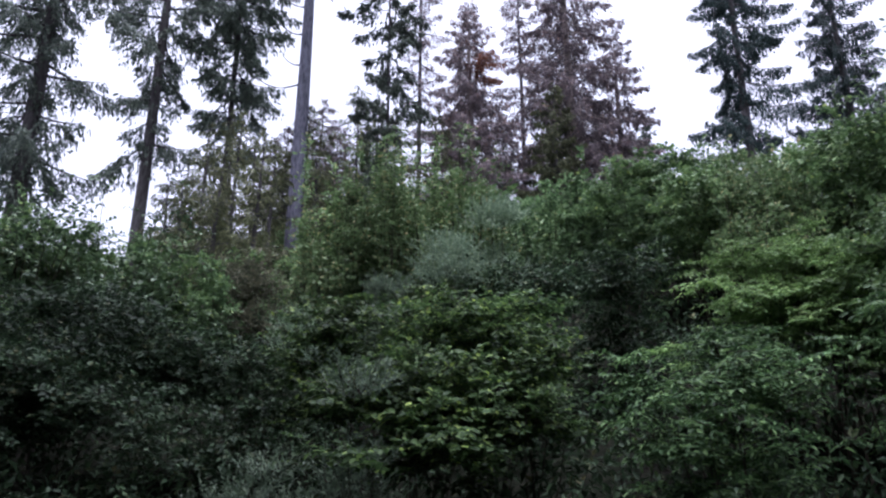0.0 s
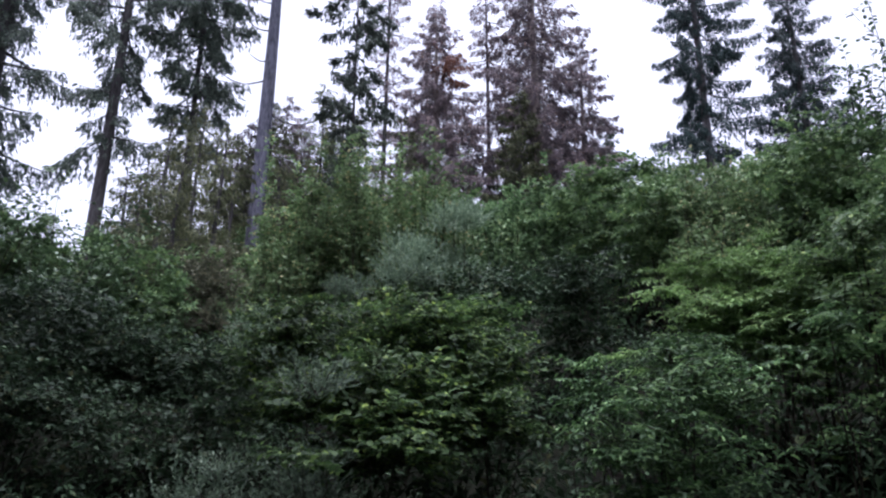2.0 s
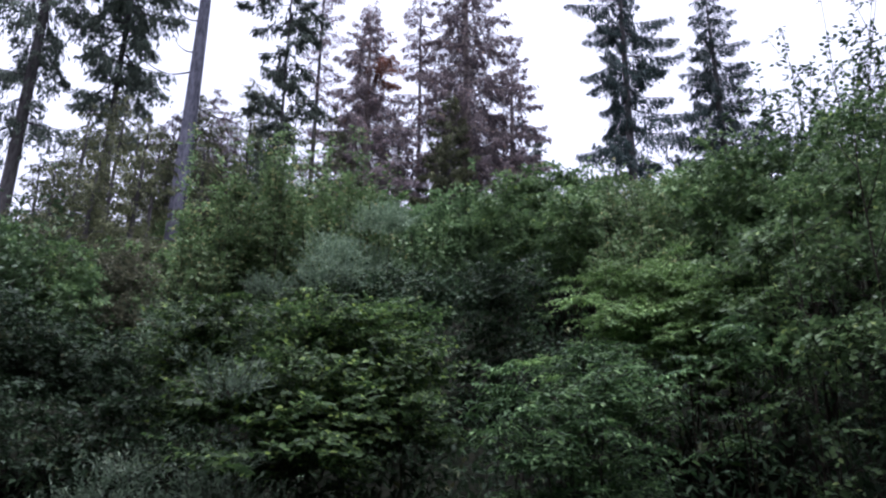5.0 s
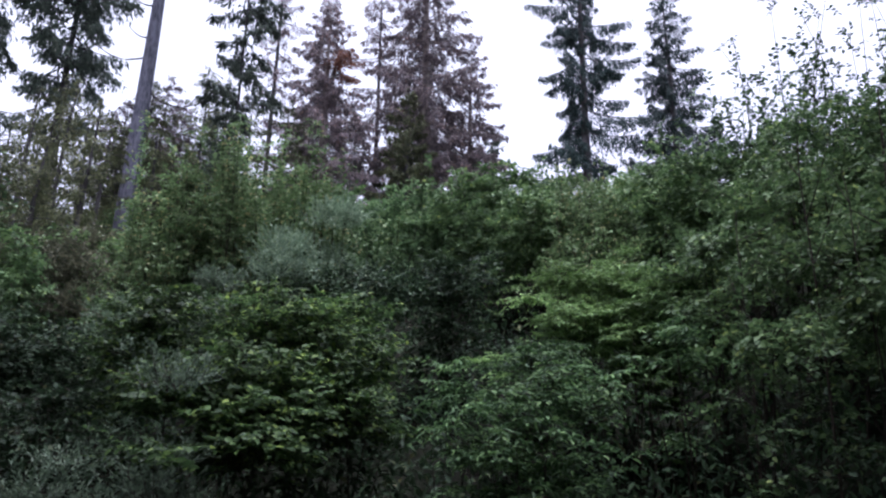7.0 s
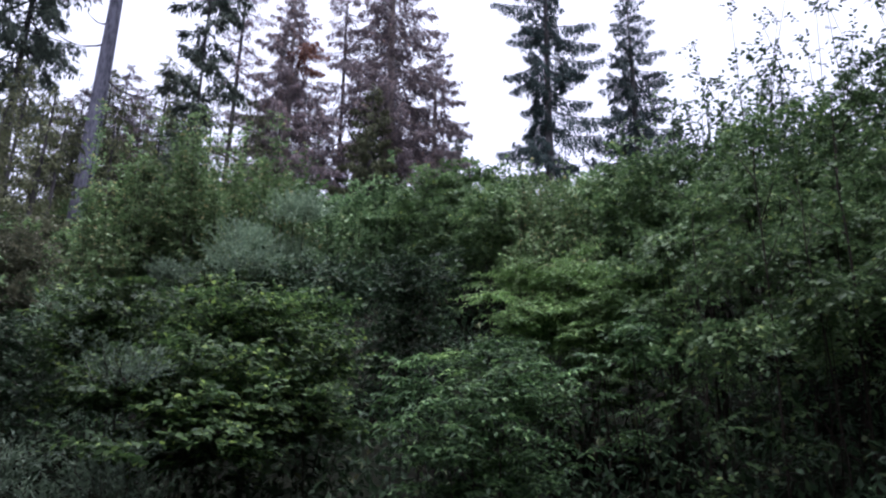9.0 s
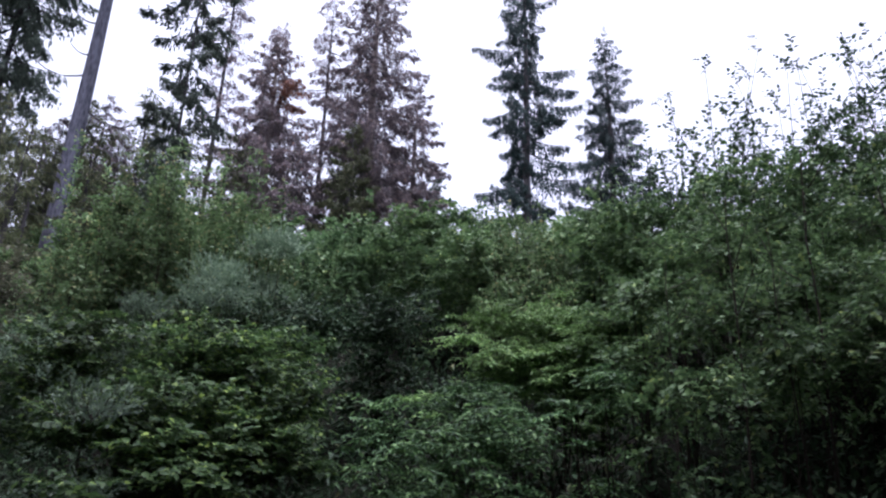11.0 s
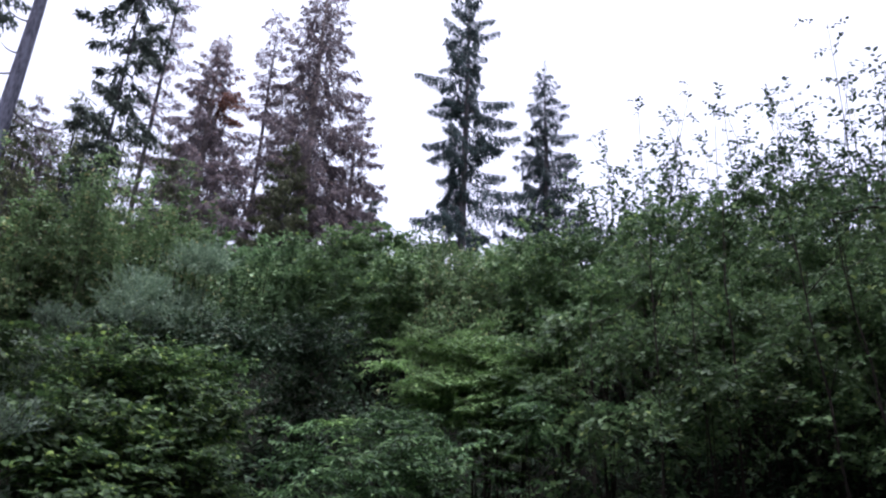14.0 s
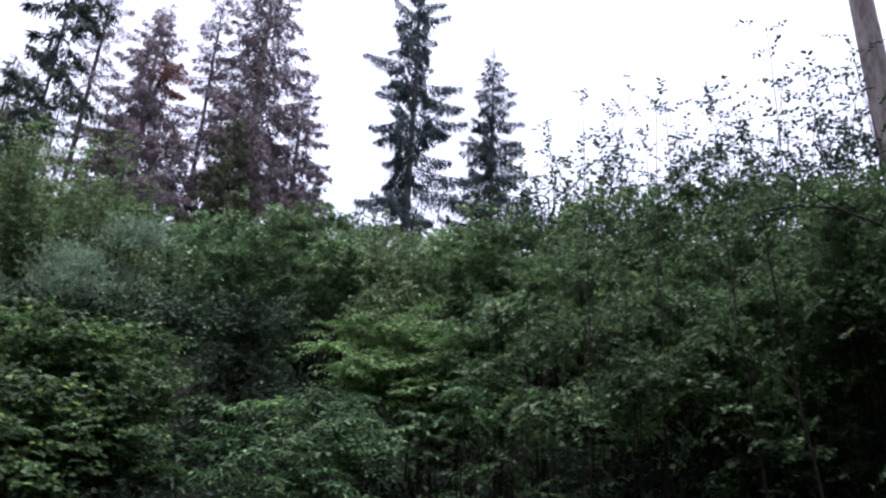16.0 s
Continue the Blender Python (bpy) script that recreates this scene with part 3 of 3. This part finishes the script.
def rod(tip_az, tip_r, foot_az, foot_r, tip_z, thick, bow, leaves, words, seed):
    """A dark hazel rod that stands or leans before the bushes, with a few side shoots and leaves."""
    rng = np.random.default_rng(seed)
    a, b = spot(foot_az, foot_r), spot(tip_az, tip_r)
    foot, tip = np.array([*a[:2], a[2] - 0.1]), np.array([*b[:2], tip_z])
    root = tagged(new("hazel_rod"), words, "sapling", group="hazel rods before the bushes")
    root.location = foot
    s = np.linspace(0, 1, 9)[:, None]
    line = (tip - foot) * s + np.array([0, 0, bow]) * np.sin(s * 3.1) + rng.normal(size=(9, 3)) * 0.02 * s
    sv, sf = tube(line, np.linspace(thick, thick * 0.3, 9), 6)
    part("stem", mesh_of("stem", sv, [sf], TWIG), root)
    for k in range(5):
        p = line[3 + k]
        way = np.array([rng.normal() * 0.5, rng.normal() * 0.5, rng.uniform(0.3, 0.8)]) * rng.uniform(0.5, 1.0)
        t = np.linspace(0, 1, 5)[:, None]
        sv, sf = tube(p + way * t + np.array([0, 0, 0.12]) * t * t, np.linspace(thick * 0.4, thick * 0.12, 5), 5)
        part("side_shoot", mesh_of("side_shoot", sv, [sf], TWIG), root)
    at = line[4:][rng.integers(5, size=leaves)] + rng.normal(size=(leaves, 3)) * 0.3
    base, along, normal, sl, sw, t0, t1 = sprays(rng, "hazel", at, ball(rng, leaves) + np.array([0, 0, 0.5]))
    part("crown", blades("hazel_leaves", OVAL, base, along, normal, sl, sw, HAZEL), root)
    twigs(rng, t0, t1, line[4:], 1.0, root, 0.6)


rod(53.2, 7.4, 74.0, 7.1, 5.0, 0.024, 1.1, 34, "bare dark hazel rod leaning over the bushes", 5)
for k, (az, r, lean, top, thick) in enumerate([(40.1, 7.6, -0.6, 5.2, 0.017), (45.6, 7.7, -1.0, 5.5, 0.02), (35.3, 7.5, -0.5, 4.5, 0.014), (50.2, 7.6, 1.4, 5.2, 0.018), (42.6, 7.4, 0.8, 4.7, 0.013), (53.0, 7.5, 2.2, 4.9, 0.016)]):
    rod(az, r, az + lean, r - 0.25, top, thick, 0.1, 16, "thin dark upright hazel rod among the leaves", 80 + k)


# ---- conifers ----
def conifer(name, label, az, r, top, skirt, radius, trunk_r, needles, bark, seed, lean=(0, 0), branches=110, droop=0.5, clump=60, blade=0.2, thin=1.0, power=0.85, patchy=0.0, upturn=0.35, hang=0.3, patch=None, open_front=0.0, outer=1.6, curtain=0.0, crowd=1.0):
    """A spruce: tapered trunk, whorls of drooping boughs, hanging side twigs. skirt: height above sea of the lowest bough."""
    rng = np.random.default_rng(seed)
    x, y, z0 = spot(az, r)
    root = tagged(new(name), label, "tree", group="conifers on the slope")
    root.location = (x, y, z0 - 0.15)
    high = top - z0 + 0.15
    low = skirt - z0
    s = np.linspace(0, 1, 15)
    wob = np.stack([np.sin(s * 5 + seed) * 0.05, np.cos(s * 4 + seed) * 0.05, s * 0], 1) * s[:, None]
    line = np.stack([s * lean[0], s * lean[1], s * high], 1) + wob
    rr = trunk_r * ((1 - s) ** 0.75 * 0.97 + 0.03)
    rr[0] *= 1.25
    tv, tf = tube(line, rr, 10)
    trunk = part("trunk", mesh_of("trunk", tv, [tf], bark), root)
    for poly in trunk.data.polygons:
        poly.use_smooth = True
    # boughs
    m = branches
    h = low + (high - low) * ((np.arange(m) + rng.random(m)) / m) ** crowd
    h = low + np.round((h - low) / 0.38) * 0.38 + rng.normal(size=m) * 0.05
    h = np.clip(h, low, high * 0.99)
    phi = np.arange(m) * 2.39996 + rng.normal(size=m) * 0.3
    q = (high - h) / (high - low)
    length = radius * np.minimum(np.clip(q, 0.03, 1) ** power, 2.4) * rng.uniform(0.65, 1.2, m) + 0.12
    if open_front:
        length *= np.where((np.cos(phi) * -x + np.sin(phi) * -y > 0.35 * r) & (q > 0.3), 1 - open_front * rng.random(m), 1)
    if patchy:
        length *= np.where(rng.random(m) < patchy, rng.uniform(0.15, 0.5, m), 1)
    out = np.stack([np.cos(phi), np.sin(phi), 0 * phi], 1)
    foot = np.stack([np.interp(h, line[:, 2], line[:, 0]), np.interp(h, line[:, 2], line[:, 1]), h], 1)
    fall = droop * np.interp(q, [0, 0.1, 0.3, 1], [-2.4, -0.8, 0.25, 1.0]) * rng.uniform(0.7, 1.3, m)

    def on(i, t):
        return foot[i] + out[i] * (length[i] * t)[:, None] + np.array([0, 0, 1.0]) * (length[i] * (-fall[i] * t + upturn * fall[i].clip(0) * t ** 2.2))[:, None]

    br = trunk_r * 0.16 * (length / radius) ** 0.6 + 0.006
    for k in range(m):
        cuts = np.array([0, 0.2, 0.45, 0.7, 1.0])
        sv, sf = tube(on(np.full(5, k), cuts), br[k] * (1.04 - cuts), 4)
        part("bough", mesh_of("bough", sv, [sf], bark), trunk)
    # hanging side twigs with their needles
    per = np.maximum((clump * 1.5 * length / radius).astype(int), 7)
    i = np.repeat(np.arange(m), per)
    n = len(i)
    t = rng.beta(outer, 1.1, n) * 0.92 + 0.1
    start = on(i, t)
    side = np.cross(out[i], np.array([0, 0, 1.0])) * rng.choice([-1.0, 1.0], n)[:, None]
    reach = (length[i] * 0.26 * (1.1 - t) + hang * (1.05 - 0.8 * t) * (0.3 + 0.7 * q[i])) * rng.uniform(0.4, 1.1, n) + 0.08
    way = unit(out[i] * (0.3 + 0.7 * t ** 3)[:, None] + side * rng.uniform(0.1, 0.9, n)[:, None] + np.array([0, 0, -1.0]) * (0.15 + (0.5 + fall[i].clip(0)) * rng.uniform(0.2, 1.3, n))[:, None] + rng.normal(size=(n, 3)) * 0.15)
    if curtain:
        # twigs that hang like a fringe below the bough
        hung = unit(side * rng.uniform(0, 0.55, n)[:, None] + out[i] * rng.uniform(-0.1, 0.4, n)[:, None] + np.array([0, 0, -1.0]))
        way = unit(way * (1 - curtain) + hung * curtain)
        start = start + side * (rng.random(n) * length[i] * 0.12 * (1.1 - t))[:, None]
    end = start + way * reach[:, None]
    pick = rng.random(n) < 0.1
    bv, bf = sticks(start[pick], end[pick], np.full(pick.sum(), 0.008), np.full(pick.sum(), 0.004))
    part("twig", mesh_of("twig", bv, [bf], bark), root, kind="stuff")
    reps = np.maximum((reach / (blade * 0.4)).astype(int), 3)
    j = np.repeat(np.arange(n), reps)
    k = len(j)
    w = rng.random(k)
    at = start[j] + (end - start)[j] * w[:, None] + rng.normal(size=(k, 3)) * 0.035
    along = way[j] + rng.normal(size=(k, 3)) * 0.4 + np.array([0, 0, -0.35])
    ln = blade * rng.uniform(0.6, 1.3, k)
    wd = blade * 0.32 * thin * rng.uniform(0.6, 1.3, k)
    face = ball(rng, k) + np.array([0, 0, 0.7])
    if patch:
        (px, py, pz), size, tint = patch
        spot_on = np.linalg.norm(at - np.array([px, py, pz - z0 + 0.15]), axis=1) < size * rng.uniform(0.6, 1.2, k)
        part("discoloured_bough", blades("needles", DIAMOND, at[spot_on], along[spot_on], face[spot_on], ln[spot_on], wd[spot_on], tint), root, "rust-red dying bough", "stuff")
        at, along, face, ln, wd = at[~spot_on], along[~spot_on], face[~spot_on], ln[~spot_on], wd[~spot_on]
    part("crown", blades("needles", DIAMOND, at, along, face, ln, wd, needles), root)
    return root


DEAD = "bark-beetle-killed spruce with brown dry needles"
conifer("spruce", "tall grey-green spruce with tiered open boughs on the ridge", 23.9, 30.3, 28.9, 14.4, 2.9, 0.2, NEEDLE_BLUE, BARK_SPRUCE, 11, branches=104, droop=0.65, clump=112, patchy=0.35, power=0.34, crowd=0.78, upturn=0.85, open_front=0.85, hang=0.6, blade=0.14, outer=1.4, curtain=0.85)
conifer("spruce", "smaller dense dark green spruce beside the tall one", 30.8, 33.0, 26.1, 15.0, 2.5, 0.2, NEEDLE_BLUE, BARK_SPRUCE, 12, branches=112, clump=76, power=0.62, upturn=1.0, open_front=0.3, blade=0.13, hang=0.5, outer=1.6, curtain=0.7)
conifer("dead_spruce", DEAD + " and a rust-red bough", 2.3, 31.8, 25.0, 13.5, 3.4, 0.26, NEEDLE_DEAD, BARK_DEAD, 13, branches=160, clump=74, thin=1.15, blade=0.175, power=0.72, open_front=0.8, hang=0.45, curtain=0.4, patch=((1.3, -0.7, 21.6), 1.5, NEEDLE_RUST))
conifer("dead_spruce", "tall " + DEAD + ", pale trunk showing", 10.6, 33.0, 31.6, 14.0, 4.2, 0.3, NEEDLE_DEAD, BARK_DEAD, 14, branches=190, clump=64, thin=1.25, blade=0.18, power=0.64, open_front=0.6, hang=0.45, curtain=0.4)
conifer("spruce", "half-dead green and brown spruce at the foot of a dead one", 9.2, 31.0, 20.0, 12.0, 2.6, 0.16, NEEDLE_OLIVE, BARK_SPRUCE, 15, branches=90, clump=60)
conifer("dead_spruce", "small brown dead spruce at the edge of the gap", 14.4, 34.0, 24.5, 14.0, 2.5, 0.16, NEEDLE_DEAD, BARK_DEAD, 16, branches=90, clump=58, thin=1.0, power=0.7)
conifer("spruce", "low green spruce at the edge of the gap", 16.2, 35.5, 20.2, 13.0, 2.4, 0.15, NEEDLE, BARK_SPRUCE, 17, branches=70, clump=55)
conifer("dead_spruce", "thin dead spruce snag with a wispy top", -2.0, 30.0, 29.5, 19.0, 1.1, 0.12, NEEDLE_DEAD, BARK_SPRUCE, 18, branches=70, clump=16, thin=0.7, power=0.4, droop=0.2, patchy=0.4)
conifer("dead_spruce", "thin dead spruce snag with a ragged brown crown", 6.6, 35.0, 30.2, 24.0, 1.5, 0.14, NEEDLE_DEAD, BARK_SPRUCE, 19, branches=50, clump=22, thin=0.8, power=0.5, droop=0.3, patchy=0.3)
conifer("spruce", "leaning green spruce with one hanging clump of boughs", -4.6, 22.0, 24.0, 13.0, 1.4, 0.06, NEEDLE, BARK_SPRUCE, 20, branches=60, clump=45, droop=0.8, patchy=0.35, power=0.3)
conifer("spruce", "small dark pointed spruce among dry saplings", -5.4, 27.0, 16.9, 10.0, 1.4, 0.1, NEEDLE, BARK_SPRUCE, 21, branches=70, clump=45)
for seed, (az, r, top, wide) in enumerate([(-7.1, 27, 17.7, 1.3), (-8.6, 28, 16.6, 1.4), (-3.4, 29, 18.2, 1.5), (-0.6, 30, 18.6, 1.6), (-10.0, 27, 17.0, 1.2), (-6.3, 30, 17.6, 1.2), (-9.2, 31, 18.0, 1.4), (0.6, 33, 19.8, 1.6), (-4.4, 32, 19.0, 1.5), (5.0, 34, 20.5, 1.6), (-12.7, 26, 15.2, 1.2), (-11.1, 25, 15.6, 1.2)]):
    dry = seed % 3 == 1
    conifer("dead_spruce" if dry else "spruce", "young dry grey-brown spruce, thin and half bare" if dry else "young olive-brown spruce with upswept thin boughs", az, r, top, 9.5, wide * 1.3, 0.08, NEEDLE_DEAD if dry else NEEDLE_OLIVE, BARK_SPRUCE, 30 + seed, branches=80, clump=34, thin=0.8, patchy=0.25, droop=-0.25, blade=0.15, power=0.6)
for seed, (az, r, top, wide) in enumerate([(-18.6, 20, 11.2, 1.1), (-16.4, 21, 12.9, 1.1), (-13.6, 20.5, 11.9, 1.0), (-21.2, 20, 10.0, 1.1), (-15.0, 24, 13.7, 1.2), (-19.8, 25, 13.2, 1.3), (-12.6, 25, 13.3, 1.1), (-17.5, 18, 10.2, 0.9), (-14.6, 17.5, 10.6, 0.8), (-20.2, 17, 8.7, 0.9), (-10.2, 22, 12.6, 1.0), (-16.8, 23, 14.0, 1.0), (-18.6, 22, 12.9, 1.0)]):
    conifer("spruce", "olive-brown young spruce thinning out with drought", az, r, top, spot(az, r)[2] + 0.8, wide, 0.09, NEEDLE_OLIVE, BARK_SPRUCE, 140 + seed, branches=50, clump=20, patchy=0.35, blade=0.13, thin=0.9, hang=0.3, droop=-0.2, power=0.7)

# tall old trees on the near part of the slope
pine = conifer("pine", "tall bare pale-grey pine trunk with a few dead branch stubs", -11.7, 21.6, 27.0, 19.5, 2.6, 0.27, NEEDLE, BARK_PALE, 50, branches=40, clump=60, patchy=0.3, power=0.4)
for z, reach, turn, rise in ((13.35, 1.8, 0.1, -0.2), (16.2, 0.9, 3.0, 0.4), (15.1, 0.7, 2.8, 0.3), (14.4, 1.6, 3.3, 0.05), (17.2, 1.1, 3.3, 0.5), (11.2, 0.5, 2.6, 0.1)):
    s = np.linspace(0, 1, 7)
    side = np.array([math.cos(turn), math.sin(turn) * 0.6 - 0.3, 0])
    line = side * (s * reach)[:, None] + np.stack([0 * s, 0 * s, z - pine.location.z + rise * s * reach - 0.25 * reach * np.sin(s * 3)], 1)
    sv, sf = tube(line, np.linspace(0.032, 0.008, 7), 5)
    part("dead_branch", mesh_of("dead_branch", sv, [sf], BARK_SPRUCE), pine)
conifer("spruce", "old spruce with heavy hanging boughs against the sky", -23.0, 24.0, 27.0, 12.6, 2.2, 0.23, NEEDLE, BARK_SPRUCE, 51, branches=60, clump=52, droop=0.5, patchy=0.6, power=-0.2, hang=0.8, outer=1.6, blade=0.17, curtain=0.6)
conifer("spruce", "old spruce with heavy hanging boughs against the sky", -17.2, 25.0, 27.0, 13.6, 1.25, 0.13, NEEDLE, BARK_SPRUCE, 52, branches=96, clump=30, droop=0.6, patchy=0.45, crowd=0.85, power=-1.0, hang=0.9, outer=1.5, blade=0.2, curtain=0.6)
conifer("spruce", "old dark spruce with a broad hanging crown", -30.9, 27.0, 28.0, 11.5, 2.4, 0.34, NEEDLE, BARK_SPRUCE, 53, branches=96, clump=42, droop=0.55, patchy=0.45, power=-0.15, hang=1.0, outer=1.4, blade=0.19, curtain=0.6)
# its wide crown, above the view, is added to shade the hazels
conifer("spruce", "old spruce with a pinkish-grey trunk beside the bushes", 61.5, 13.0, 27.0, 16.6, 4.9, 0.25, NEEDLE, BARK_PINK, 54, branches=76, clump=70, droop=0.3, power=0.4, blade=0.3)


# ---- low growth that covers the bank ----
def undergrowth():
    rng = np.random.default_rng(7)
    n = 84000
    az = rng.uniform(-46, 76, n) + rng.normal(size=n) * 8
    r = 3.6 + 0.5 * np.sin(az * 0.31) + 0.35 * np.sin(az * 0.83 + 1) + rng.exponential(0.5, n) + 22 * rng.random(n) ** 2.3
    x, y = r * np.sin(np.radians(az)), r * np.cos(np.radians(az))
    z = ground(x, y)
    keep = rng.random(n) < 0.9
    base = np.stack([x, y, z + rng.random(n) ** 1.4 * 0.95], 1)[keep]
    m = len(base)
    along = ball(rng, m) + np.array([0, 0, 0.4])
    grow = 1 + r[keep] / 14
    # uses the thicket leaf, so shade near the soil is in the colour
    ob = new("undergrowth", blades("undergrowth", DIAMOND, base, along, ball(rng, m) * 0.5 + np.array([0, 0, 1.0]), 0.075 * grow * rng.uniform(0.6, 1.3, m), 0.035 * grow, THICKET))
    tagged(ob, "low bramble and nettle growth covering the bank, its shade in the dark leaf colour", "undergrowth", kind="stuff")


undergrowth()


# ---- unseen trees added round and behind the camera to hold off sky light ----
# overhead boughs out of view, added to darken the near, low shrubs
over = conifer("spruce", "added unseen spruce whose high boughs shade the near shrubs", -122.0, 4.6, 27.0, 9.4, 8.6, 0.34, NEEDLE, BARK_SPRUCE, 70, branches=104, clump=26, blade=0.95, power=0.4, droop=0.14)
for az, r, turn in ((124, 8.6, 110), (-150, 8.0, 200), (152, 8.5, 290), (-108, 10.0, 20)):
    x, y, z = spot(az, r)
    copy_thing(over, pose(x, y, z - 0.15, 0, 0, turn))
# made-up row of trees that cuts off the low sky behind the camera
screen = conifer("spruce", "added unseen spruce behind the camera that blocks low sky light", 180.0, 13.0, 24.0, 1.8, 4.2, 0.2, NEEDLE, BARK_SPRUCE, 71, branches=70, clump=8, blade=0.9, power=0.6)
for k, az in enumerate((118, 132, 148, 164, 196, 212, 228, 244, 260, 276, 291)):
    x, y, z = spot(az if az < 180 else az - 360, 11.5 + 2.2 * (k % 3))
    copy_thing(screen, pose(x, y, z - 0.15, 0, 0, 47 * k))
